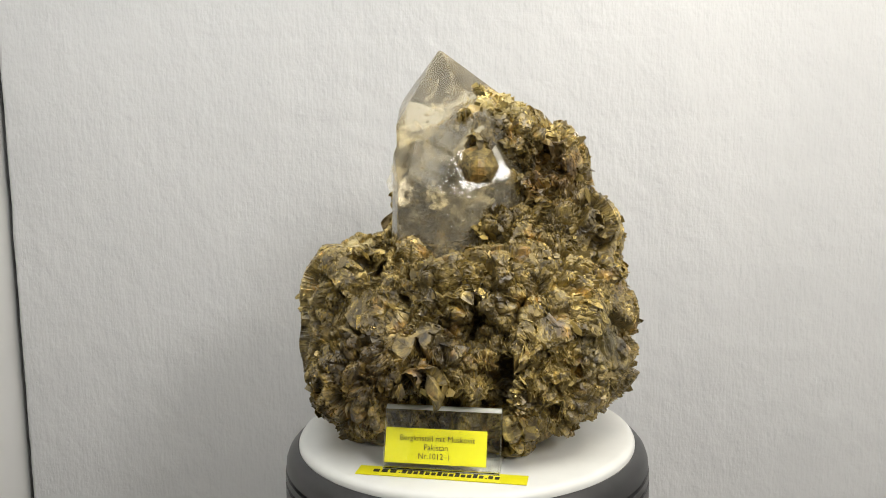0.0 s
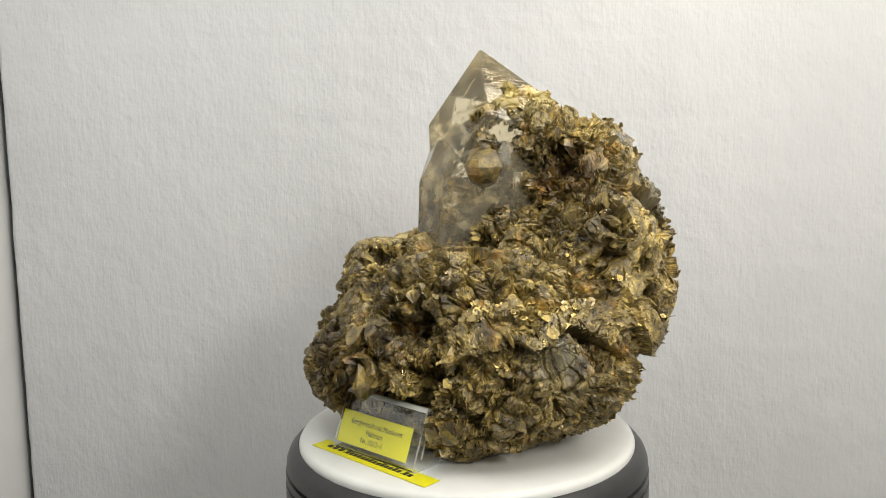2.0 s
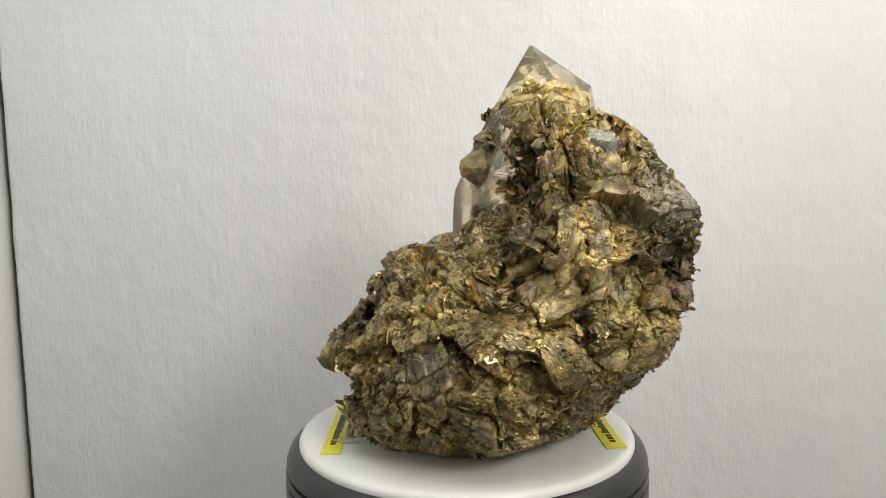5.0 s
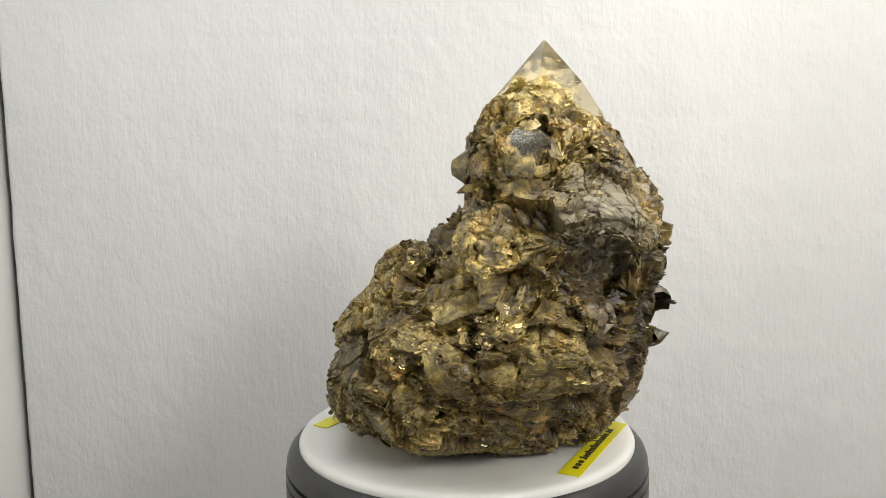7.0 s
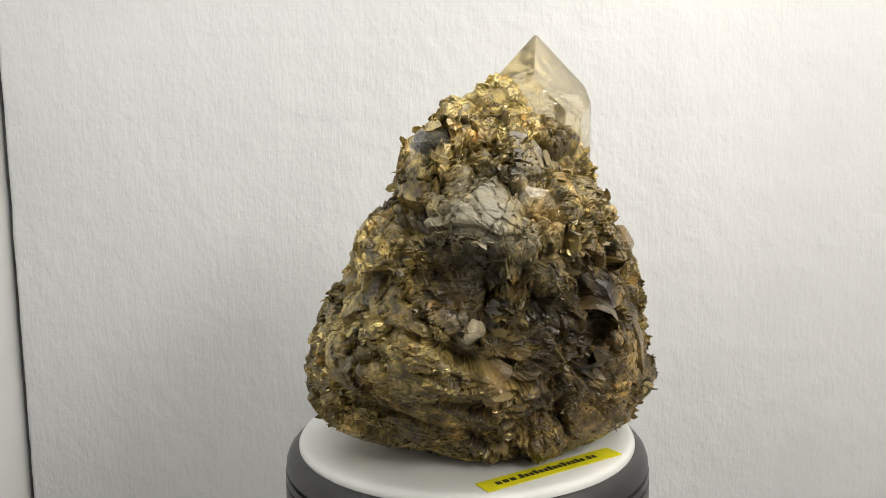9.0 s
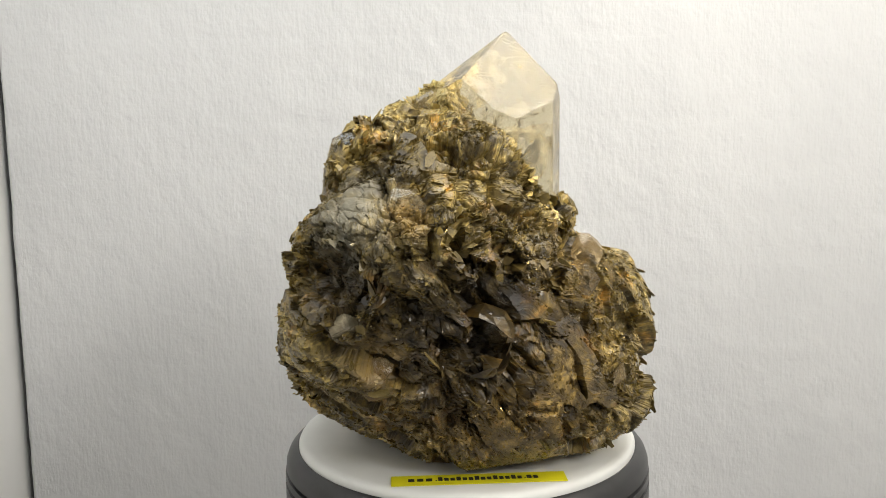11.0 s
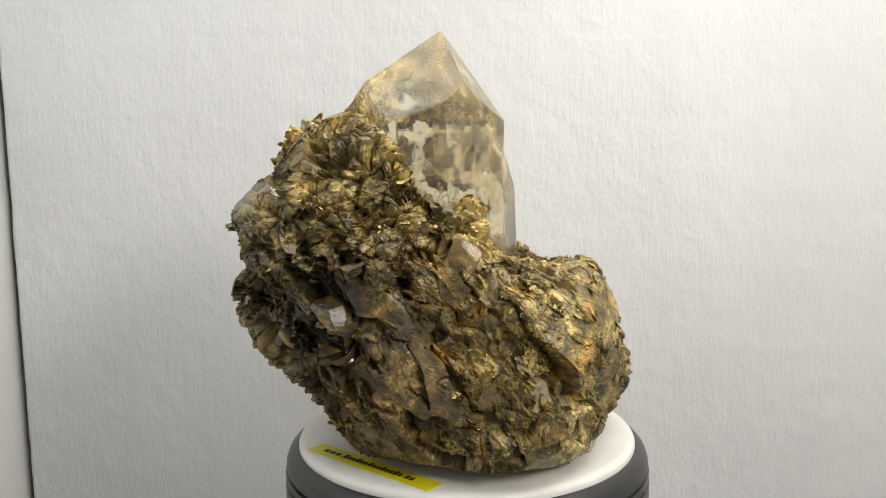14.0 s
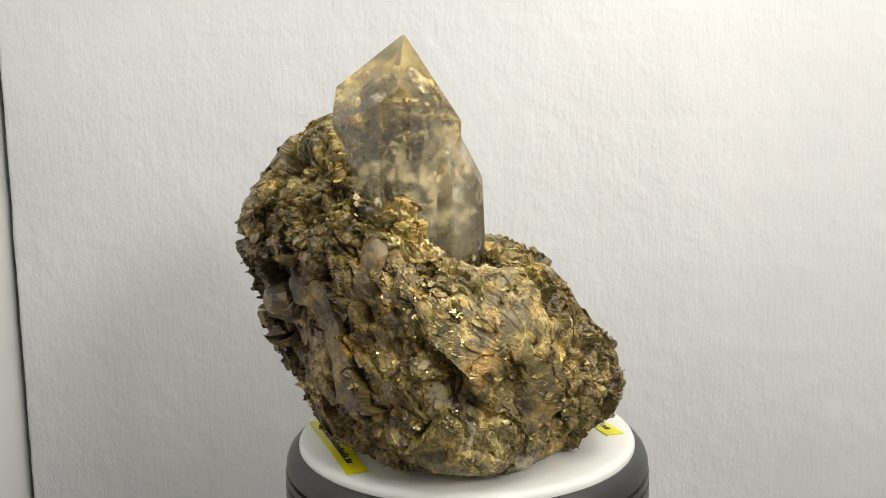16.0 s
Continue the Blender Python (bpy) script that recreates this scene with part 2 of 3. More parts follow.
def make_backdrop():
    """Hanging cloth with faint vertical creases and a thin rear side."""
    nx, nz = 330, 210
    xs, zs = np.linspace(BOX_L + 0.0025, BOX_R - 0.002, nx), np.linspace(FLOOR, ROOF - 0.03, nz)
    verts = []
    for z in zs:
        for x in xs:
            d = 0.0016 * noise.noise((x * 9, 3.1, z * 1.3)) + 0.0009 * noise.noise((x * 38, 7.7, z * 6))
            d += 0.0010 * noise.noise((x * 4, 1.7, z * 22)) * max(0.0, noise.noise((x * 5, 9.1, z * 7)))
            d += 0.0006 * noise.noise((x * 70 + z * 40, 2.2, z * 55 - x * 18))
            for fold_z, deep in ((0.1765, 0.00035), (0.244, 0.00045), (-0.02, 0.0003)):
                d += deep * math.exp(-((z - fold_z - 0.002 * noise.noise((x * 6, fold_z, 0))) / 0.0028) ** 2) * (0.6 + 0.8 * noise.noise((x * 11, fold_z * 9, 4)))
            d += 0.0018 * max(0.0, noise.noise((x * 26 - z * 5, 12.3, z * 3.2)) - 0.12)
            verts.append((x + 0.0006 * noise.noise((0, 5, z * 18)) if x == xs[0] else x, BACK + d, z))
    i = np.arange((nz - 1) * nx).reshape(nz - 1, nx)[:, :-1].ravel()
    ob = mesh_part("backdrop", verts, np.stack([i, i + 1, i + nx + 1, i + nx], 1), CLOTH, smooth=True)
    thick = ob.modifiers.new("thickness", "SOLIDIFY")
    thick.thickness, thick.offset = 0.0012, -1.0
    return tagged(ob, "white woven cloth backdrop with faint creases", "backdrop", kind="structure")


make_backdrop()


# ---- the turntable ----
turntable = tagged(new("turntable"), "round display turntable, white platter on a black ribbed body", "turntable")
turntable.location = (0, 0, 0)
body_profile = [(0.0, -0.006), (0.090, -0.006), (0.0937, -0.0045), (0.0962, -0.0058), (0.0985, -0.0085), (0.0998, -0.012), (0.1000, -0.0148), (0.0978, -0.0154), (0.0978, -0.0162),
                (0.1003, -0.0168), (0.1006, -0.0202), (0.0980, -0.0208), (0.0980, -0.0220), (0.1006, -0.0228), (0.1006, -0.060), (0.0995, -0.061), (0.0995, -0.063), (0.1006, -0.064),
                (0.1006, FLOOR + 0.004), (0.0985, FLOOR), (0.0, FLOOR)]
part("body", lathe(body_profile), BLACK_PLASTIC, turntable, "satin black plastic drum with grooves", smooth=False)
platter_profile = [(0.0, 0.0), (0.0885, 0.0), (0.0905, -0.0004), (0.0920, -0.0014), (0.0928, -0.0030), (0.0928, -0.0052), (0.0, -0.0052)]
platter = part("platter", lathe(platter_profile), WHITE_PLASTIC, turntable, "glossy white plastic platter")


def soften(ob, angle=40):
    for f in ob.data.polygons:
        f.use_smooth = True
    ob.data.set_sharp_from_angle(angle=radians(angle))


for ob in turntable.children:
    soften(ob, 35)


def make_sticker(name, phi, near, far, half):
    """A yellow strip stuck on the platter; its web address is drawn as bars."""
    bm = box(bmesh.new(), -half, half, near, far, 0.0002, 0.0006)
    mid, n = (near + far) / 2, len(bm.faces)
    x = -0.0335
    for count, wide, tall in ((3, 0.0042, 0.0), (1, 0.0016, -1.0), (14, 0.0029, 0.0007), (1, 0.0016, -1.0), (2, 0.0031, 0.0003)):
        for k in range(count):
            if tall < 0:
                box(bm, -x - 0.0010, -x - 0.0003, mid + 0.0010, mid + 0.0017, 0.0004, 0.0008)
            else:
                up = tall * (1.6 if k % 3 == 0 else 0.0)
                box(bm, -x - 0.70 * wide, -x, mid - 0.0012 - up, mid + 0.0017, 0.0004, 0.0008)
            x += wide
    bm.faces.ensure_lookup_table()
    for f in bm.faces[n:]:
        f.material_index = 1
    ob = part(name, bm, [YELLOW_TAPE, INK], platter, "yellow adhesive strip with dark print")
    ob.matrix_basis = pose(0, 0, 0, 0, 0, phi - 90)
    return ob


make_sticker("sticker", 83.5, 0.0695, 0.0805, 0.0415)
make_sticker("sticker", 260.2, 0.0660, 0.0763, 0.0415)


# ---- the label holder ----
holder = tagged(new("label_holder"), "clear bent acrylic label stand with a yellow card", "label holder")
HOLDER_AT = pose(-0.0126, -0.0702, 0.0008, 0, 0, -8.7)


def ribbon(points, thick, x0, x1):
    """A bent sheet: a line in the y-z plane, given thickness and drawn out along x."""
    bm = bmesh.new()
    pts = [Vector((0, y, z)) for y, z in points]
    rows = []
    for i, p in enumerate(pts):
        d = (pts[min(i + 1, len(pts) - 1)] - pts[max(i - 1, 0)]).normalized()
        n = Vector((0, -d.z, d.y)) * thick / 2
        rows.append([bm.verts.new((x, *(p + s * n).yz)) for x, s in ((x0, 1), (x1, 1), (x1, -1), (x0, -1))])
    for a, b in zip(rows, rows[1:]):
        for k in range(4):
            bm.faces.new((a[k], a[(k + 1) % 4], b[(k + 1) % 4], b[k]))
    bm.faces.new(rows[0][::-1]), bm.faces.new(rows[-1])
    bmesh.ops.recalc_face_normals(bm, faces=bm.faces)
    return bm


LEAN = radians(22)
UP = Vector((0, math.sin(LEAN), math.cos(LEAN)))
OUT = Vector((0, -math.cos(LEAN), math.sin(LEAN)))


def holder_line():
    line = [(0.021, 0.0006), (0.012, 0.0006), (0.003, 0.0006), (0.0014, 0.0008), (0.0006, 0.0014), (0.0006, 0.0022)]
    foot, run = Vector((0, 0.0004, 0.0018)), 0.0280
    line += [tuple((foot + UP * s).yz) for s in (0.002, 0.010, 0.020, run)]
    mid = foot + UP * run - OUT * 0.0020
    for k in range(1, 8):
        a = math.pi * k / 8
        line.append(tuple((mid + OUT * 0.0020 * math.cos(a) + UP * 0.0020 * math.sin(a)).yz))
    line += [tuple((mid - OUT * 0.0020 + UP * s).yz) for s in (0.0, -0.008, -0.016, -0.022)]
    return line


stand = part("stand", ribbon(holder_line(), 0.0011, -0.0285, 0.0285), ACRYLIC, holder, "clear acrylic sheet bent double")
stand.data.materials.append(ACRYLIC_EDGE)
for f in stand.data.polygons:
    bend = f.center.z > 0.0275
    if abs(f.normal.x) > 0.7 or bend or f.center.y > 0.0209:
        f.material_index = 1
soften(stand, 50)
stand.visible_shadow = False
CARD_AT = Matrix.Translation(Vector((-0.0031, 0.0004, 0.0018)) - OUT * 0.0014 + UP * 0.0108) @ Matrix.Rotation(math.pi / 2 - LEAN, 4, "X")
card = part("card", box(bmesh.new(), -0.0250, 0.0250, -0.0084, 0.0084, -0.0002, 0.0002), YELLOW_PAPER, holder, "yellow printed paper card")
card.matrix_basis = CARD_AT


def lettering(text, size, x, y, parent):
    curve = bpy.data.curves.new("lettering", "FONT")
    curve.body, curve.size, curve.align_x, curve.align_y, curve.extrude = text, size, "CENTER", "CENTER", 0.00003
    temp = new("lettering_curve", curve)
    me = bpy.data.meshes.new_from_object(temp.evaluated_get(bpy.context.evaluated_depsgraph_get()))
    bpy.data.objects.remove(temp)
    me.materials.clear()
    me.materials.append(INK)
    ob = new("lettering", me)
    ob.parent = parent
    ob.matrix_basis = Matrix.Translation((x, y, 0.00026)) @ Matrix.Diagonal((0.92, 1, 1, 1))
    return ob


lettering("Bergkristall mit Muskovit", 0.0040, 0.0006, 0.0036, card)
lettering("Pakistan", 0.0040, 0.0002, -0.0006, card)
lettering("Nr.1012\u20131", 0.0040, -0.0004, -0.0048, card)


# ---- the mineral specimen ----
specimen = tagged(new("mineral_specimen"), "smoky quartz crystal on golden brown mica matrix", "mineral")
LUMPS, BLOCKS, CRUSTS = [], [], []


def lump(x, y, z, a, b, c, turn):
    """One rounded mass of the matrix: centre and half axes in millimetres, turn about the upright in degrees."""
    LUMPS.append((x / 1000, y / 1000, z / 1000, a / 1000, b / 1000, c / 1000, radians(turn)))


def block(x, y, z, a, b, c, turn):
    """A squarer mass of the matrix."""
    BLOCKS.append((x / 1000, y / 1000, z / 1000, a / 1000, b / 1000, c / 1000, radians(turn)))


def crust(x, y, z, a, b, c, turn):
    """A mass of mica grown over the crystal."""
    CRUSTS.append((x / 1000, y / 1000, z / 1000, a / 1000, b / 1000, c / 1000, radians(turn)))


lump(-32, 1, 15, 22, 51, 22, 70)
lump(13, -11, 21, 44, 35, 35, 16)
lump(25, -44, 21, 28, 21, 21, 21)
lump(-8, 34, 22, 56, 33, 32, 176)
lump(13, 59, 28, 35, 24, 24, 172)
lump(-56, 15, 28, 26, 49, 25, 21)
lump(49, -11, 33, 46, 29, 27, 82)
lump(-6, -38, 33, 33, 37, 30, 83)
lump(-43, -44, 37, 43, 22, 22, 149)
lump(-34, -8, 37, 53, 50, 43, 150)
lump(-48, 56, 37, 35, 29, 29, 32)
lump(42, 23, 42, 40, 55, 31, 27)
lump(16, -33, 44, 29, 50, 29, 94)
lump(69, 3, 46, 32, 28, 29, 73)
lump(-66, -2, 50, 36, 23, 23, 98)
lump(44, -21, 51, 38, 31, 37, 32)
lump(-19, -40, 51, 21, 21, 21, 133)
lump(-18, 69, 52, 36, 25, 42, 10)
lump(-65, 43, 57, 25, 23, 25, 75)
lump(28, 22, 61, 45, 72, 32, 104)
lump(-19, -23, 69, 39, 25, 25, 166)
lump(-60, 13, 72, 39, 30, 30, 119)
lump(31, 71, 72, 50, 30, 41, 166)
lump(-35, 10, 76, 29, 14, 31, 120)
lump(15, -24, 79, 21, 43, 24, 114)
lump(51, 6, 79, 37, 29, 25, 45)
lump(22, 10, 79, 28, 12, 44, 33)
lump(66, 63, 79, 38, 29, 30, 114)
lump(-42, 49, 80, 40, 29, 29, 33)
lump(7, 67, 96, 53, 27, 27, 178)
lump(39, 28, 101, 31, 29, 29, 165)
lump(65, 49, 105, 45, 28, 28, 79)
lump(39, 86, 113, 38, 25, 32, 2)
lump(-10, 70, 114, 36, 23, 23, 45)
lump(24, 65, 140, 41, 29, 30, 174)
lump(25, 41, 142, 51, 30, 35, 21)

block(-61, 17, 75, 21, 24, 25, 15)

lump(56, 84, 124, 20, 17, 10, 138)

crust(9, 36, 184, 8, 12, 10, 20)
crust(6, 33, 192, 6, 6, 7, 0)
crust(-4, 19, 172, 8, 5, 10, 0)
crust(13, 48, 177, 8, 11, 12, 60)
crust(6, 23, 175, 12, 6, 12, 0)
crust(7, 33, 184, 7, 6, 8, 0)
crust(22, 42, 179, 9, 13, 12, 0)
crust(12, 42, 190, 7, 9, 6, 0)
crust(33, 40, 162, 8, 17, 18, 0)
crust(18, 54, 176, 9, 8, 12, 0)
crust(20, 36, 174, 8, 8, 10, 0)
crust(31, 31, 159, 7, 8, 12, 0)
crust(-36, 60, 117, 19, 8, 15, 79)

HOLLOWS = []


def hollow(x, y, z, a, b, c, turn=0):
    """A cavity in the matrix."""
    HOLLOWS.append((x / 1000, y / 1000, z / 1000, a / 1000, b / 1000, c / 1000, radians(turn)))


hollow(23, 1, 152, 20, 21, 34)
hollow(5, -56, 67, 17, 21, 11)
hollow(17, -62, 47, 9, 17, 9)
hollow(-30, -66, 44, 13, 7, 8)
hollow(40, -62, 30, 10, 6, 6)
hollow(-36, -44, 79, 12, 8, 6)
hollow(-48, -18, 96, 24, 13, 9, -22)
hollow(-76, -54, 42, 7, 9, 6)
hollow(-58, -56, 62, 7, 7, 5)
hollow(51, -57, 51, 9, 12, 8)
hollow(60, -52, 60, 5, 9, 9)
hollow(52, 13, 146, 13, 17, 18)
hollow(77, 11, 99, 15, 14, 12)
hollow(90, 30, 98, 8, 10, 12)
hollow(98, 36, 86, 13, 6, 19)
hollow(101, 64, 64, 20, 10, 5, 84)
hollow(101, 42, 60, 8, 8, 5)
hollow(97, 20, 32, 10, 8, 5, 80)
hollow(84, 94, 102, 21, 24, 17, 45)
hollow(62, 77, 155, 11, 10, 7)
hollow(10, 107, 118, 19, 12, 10)
hollow(-66, 38, 116, 30, 13, 11, 52)
hollow(-20, 96, 96, 11, 8, 7)
hollow(-28, 92, 88, 10, 6, 9)
hollow(20, 100, 70, 9, 6, 7)
hollow(-66, 76, 74, 14, 10, 15, 50)
hollow(-92, 34, 88, 5, 9, 5)
hollow(84, -20, 75, 6, 8, 4)


def facet(az, elev):
    a, e = radians(az), radians(elev)
    return Vector((math.cos(a) * math.cos(e), math.sin(a) * math.cos(e), math.sin(e)))


def facets(x, y, z, foot, *rows):
    """Half-spaces of a crystal about a centre in millimetres: a foot that far below it, and faces as (azimuth, elevation, distance)."""
    c = Vector((x, y, z)) / 1000
    planes = [(Vector((0, 0, -1)), foot / 1000 - c.z)]
    for az, elev, d in rows:
        n = facet(az, elev)
        planes.append((n, n.dot(c) + d / 1000))
    return planes


# the large crystal: a six-sided prism under five faces that meet in its point
MAIN = facets(-4, 43, 100, 6, (0, 0, 36), (60, 0, 29.5), (90, 0, 31.5), (120, 0, 30.5), (150, 0, 33), (180, 0, 34), (240, -3, 31), (300, 0, 32))
POINT = Vector((-0.0135, 0.041, 0.2125))
MAIN += [(facet(az, elev), facet(az, elev).dot(POINT)) for az, elev in ((20, 54), (105, 36), (195, 33), (255, 29), (320, 42))]
MAIN.append((facet(30, 86), facet(30, 86).dot(POINT) - 0.0009))
SIDE = facets(-13, 22, 100, 20, (90, 0, 18), (150, 0, 29), (193, 2, 27), (240, 2, 23.5), (287, 3, 25), (283.5, 13.6, 29.7), (332, 0, 40),
              (180, 25, 47), (222, 25, 38.5), (256, 27, 36), (290, 34, 45), (335, 34, 57), (60, 34, 52), (200, 84, 73))
KNOB = facets(62, 54, 154, 10, (5, 12, 12), (42, -8, 11), (80, 10, 12), (120, 15, 13), (185, 0, 12), (248, 18, 11.5), (305, 5, 12.5), (340, 12, 11.5), (350, 42, 11), (60, 46, 11), (95, 50, 10.5), (215, 58, 10.5), (285, 38, 12), (30, 75, 10.5))
SLAB = facets(88, 45, 104, 16, (335, 6, 5.5), (20, 4, 4), (85, 2, 5), (155, 0, 8), (215, 0, 8), (275, 0, 5.5), (330, 45, 10), (90, 45, 11), (200, 60, 13))
SEATS = [(MAIN, 0.100, 0.0012), (SIDE, 0.082, 0.0012), (KNOB, 0.146, 0.0020), (SLAB, 0.091, 0.0025)]


def crystal_field(planes, P):
    out = np.full(P.shape[:-1], -1.0, np.float32)
    for n, d in planes:
        out = np.maximum(out, P[..., 0] * n[0] + P[..., 1] * n[1] + P[..., 2] * n[2] - d)
    return out


def mass_field(masses, P, blend, power=2):
    total = np.zeros(P.shape[:-1], np.float32)
    for x, y, z, a, b, c, turn in masses:
        vx, vy, vz = P[..., 0] - x, P[..., 1] - y, P[..., 2] - z
        co, si = math.cos(turn), math.sin(turn)
        k = (np.abs((co * vx + si * vy) / a) ** power + np.abs((co * vy - si * vx) / b) ** power + np.abs(vz / c) ** power) ** (1 / power)
        total += np.exp(np.clip(-(k - 1) * min(a, b, c) / blend, -60, 40))
    return -blend * np.log(total + 1e-30)


def surface_nets(F, origin, step):
    """The zero surface of a field on a grid, as quads."""
    inside = F < 0
    shape = np.array(F.shape) - 1
    total, count = np.zeros((*shape, 3), np.float32), np.zeros(shape, np.float32)
    crossing = []
    for axis in range(3):
        a = [slice(None)] * 3
        b = [slice(None)] * 3
        a[axis], b[axis] = slice(0, -1), slice(1, None)
        fa, fb = F[tuple(a)], F[tuple(b)]
        cross = inside[tuple(a)] != inside[tuple(b)]
        t = np.where(cross, fa / np.where(cross, fa - fb, 1), 0).astype(np.float32)
        crossing.append((cross, inside[tuple(a)]))
        o1, o2 = [k for k in range(3) if k != axis]
        for d1 in (0, 1):
            for d2 in (0, 1):
                s = [slice(None)] * 3
                s[o1], s[o2] = slice(d1, d1 + shape[o1]), slice(d2, d2 + shape[o2])
                c, tt = cross[tuple(s)], t[tuple(s)]
                total[..., axis] += tt
                total[..., o1] += d1 * c
                total[..., o2] += d2 * c
                count += c
    used = count > 0
    index = np.full(shape, -1, np.int64)
    index[used] = np.arange(used.sum())
    cells = np.argwhere(used)
    verts = (cells + total[used] / count[used][:, None]) * step + origin
    faces = []
    for axis, (cross, first) in enumerate(crossing):
        o1, o2 = (axis + 1) % 3, (axis + 2) % 3
        e = np.argwhere(cross)
        e = e[(e[:, o1] > 0) & (e[:, o2] > 0) & (e[:, o1] < shape[o1]) & (e[:, o2] < shape[o2])]
        quad = []
        for d1, d2 in ((1, 1), (0, 1), (0, 0), (1, 0)):
            c = e.copy()
            c[:, o1] -= d1
            c[:, o2] -= d2
            quad.append(index[c[:, 0], c[:, 1], c[:, 2]])
        quad = np.stack(quad, 1)
        flip = ~first[e[:, 0], e[:, 1], e[:, 2]]
        quad[flip] = quad[flip][:, ::-1]
        faces.append(quad)
    return verts, np.concatenate(faces)


def subdivide(verts, faces):
    """Each quad into four."""
    n = len(verts)
    e = np.sort(np.stack([faces, np.roll(faces, -1, 1)], -1).reshape(-1, 2), 1)
    key, inv = np.unique(e[:, 0] * n + e[:, 1], return_inverse=True)
    mids = (verts[key // n] + verts[key % n]) / 2
    inv = inv.reshape(-1, 4) + n
    centre = np.arange(len(faces)) + n + len(mids)
    verts = np.concatenate([verts, mids, verts[faces].mean(1)])
    out = np.concatenate([np.stack([faces[:, k], inv[:, k], centre, inv[:, k - 1]], 1) for k in range(4)])
    return verts, out


def vertex_normals(verts, faces):
    fn = np.cross(verts[faces[:, 2]] - verts[faces[:, 0]], verts[faces[:, 3]] - verts[faces[:, 1]])
    vn = np.zeros_like(verts)
    for k in range(4):
        np.add.at(vn, faces[:, k], fn)
    return vn / (np.linalg.norm(vn, axis=1, keepdims=True) + 1e-12)


STEP = 0.00135
gx, gy, gz = np.arange(-0.122, 0.124, STEP), np.arange(-0.104, 0.128, STEP), np.arange(-0.0032, 0.206, STEP)
GRID = np.stack(np.meshgrid(gx, gy, gz, indexing="ij"), -1).astype(np.float32)
field = np.minimum(mass_field(LUMPS, GRID, 0.003), mass_field(BLOCKS, GRID, 0.002, 5))
for planes, seat, bury in SEATS:
    field = np.maximum(field, -(np.maximum(crystal_field(planes, GRID), seat - GRID[..., 2]) + bury))
warp = np.stack([np.sin(310 * GRID[..., (k + 1) % 3] + 170 * GRID[..., k] + k) + 0.7 * np.sin(620 * GRID[..., (k + 2) % 3] - 410 * GRID[..., (k + 1) % 3] + 2 * k) for k in range(3)], -1)
field = np.maximum(field, -mass_field(HOLLOWS, GRID + 0.0026 * warp, 0.002))
field = np.minimum(field, mass_field(CRUSTS, GRID, 0.002))
# room for the label stand before the foot of the rock
at = np.array(HOLDER_AT.inverted())
lx = GRID @ at[0, :3].astype(np.float32) + at[0, 3]
ly = GRID @ at[1, :3].astype(np.float32) + at[1, 3]
field = np.maximum(field, -np.maximum(np.maximum(np.abs(lx) - 0.0315, ly - 0.0230), GRID[..., 2] - 0.039))
field = np.maximum(field, 0.0006 - GRID[..., 2])
rock_v, rock_f = surface_nets(field, np.array([gx[0], gy[0], gz[0]]), STEP)
rock_v, rock_f = subdivide(rock_v, rock_f)
rock_n = vertex_normals(rock_v, rock_f)

# sheaves of mica: each has its own cleavage direction, bent a little, and the surface breaks into
# steps along it; the back of the foot is folded layers instead
rng = np.random.default_rng(11)


def unit(v):
    return v / (np.linalg.norm(v, axis=1, keepdims=True) + 1e-12)


def grow(count, jitter=0.0008):
    return rock_v[rng.integers(0, len(rock_v), count)] + rng.normal(0, jitter, (count, 3))


def cells(points, tree):
    """Nearest seed of each point, and how far the point is from the border to the next cell."""
    near, edge = np.empty(len(points), np.int64), np.empty(len(points))
    for i, v in enumerate(points):
        (_, a, d0), (_, _, d1) = tree.find_n(v, 2)
        near[i], edge[i] = a, d1 - d0
    return near, edge


STRIKES = [None, Vector((-0.68, 0.70, -0.20)).normalized(), Vector((-0.55, -0.35, -0.75)).normalized()]


def drawn_cells(points, at, zone):
    """As cells(), but on the folded rock the cells are drawn out along the strike of its layers."""
    near, edge = np.empty(len(points), np.int64), np.empty(len(points))
    for k, strike in enumerate(STRIKES):
        pick = np.nonzero(zone == k)[0]
        press = np.eye(3) if strike is None else np.eye(3) - 0.66 * np.outer(strike, strike)
        t = kdtree.KDTree(len(at))
        for i, v in enumerate(at @ press):
            t.insert(v, i)
        t.balance()
        near[pick], edge[pick] = cells(points[pick] @ press, t)
    return near, edge


def foldness(p, wobble):
    """1 on the folded rock at the back of the foot, 0 on the flaky front."""
    f = np.clip((p[:, 1] + 0.25 * np.abs(p[:, 0]) - 0.005) / 0.03, 0, 1) * np.clip((0.118 - p[:, 2]) / 0.02, 0, 1)
    return np.clip(f + 0.5 * wobble * (f > 0), 0, 1)


drift = np.array([noise.noise_vector(Vector(v) * 90) for v in rock_v]) * 0.0022
block_at, mid_at, sheaf_at, sliver_at = grow(120), grow(620), grow(1000, 0.002), grow(5200)
rough = np.array([(noise.fractal(v * 38, 1.0, 2.1, 3), noise.noise(v * 260), noise.noise(v * 95),
                   noise.noise(v * 45 + Vector((3, 1, 7))), noise.noise(v * 150)) for v in map(Vector, rock_v)])
back = foldness(rock_v, rough[:, 3])
zone = np.where(back < 0.5, 0, np.where((rock_v[:, 0] + 0.010 * rough[:, 2] > 0.035) & (rock_v[:, 2] + 0.010 * rough[:, 3] < 0.078), 1, 2))
blk, blk_edge = drawn_cells(rock_v + 2.2 * drift, block_at, zone)
mid, mid_edge = drawn_cells(rock_v + 1.2 * drift, mid_at, zone)
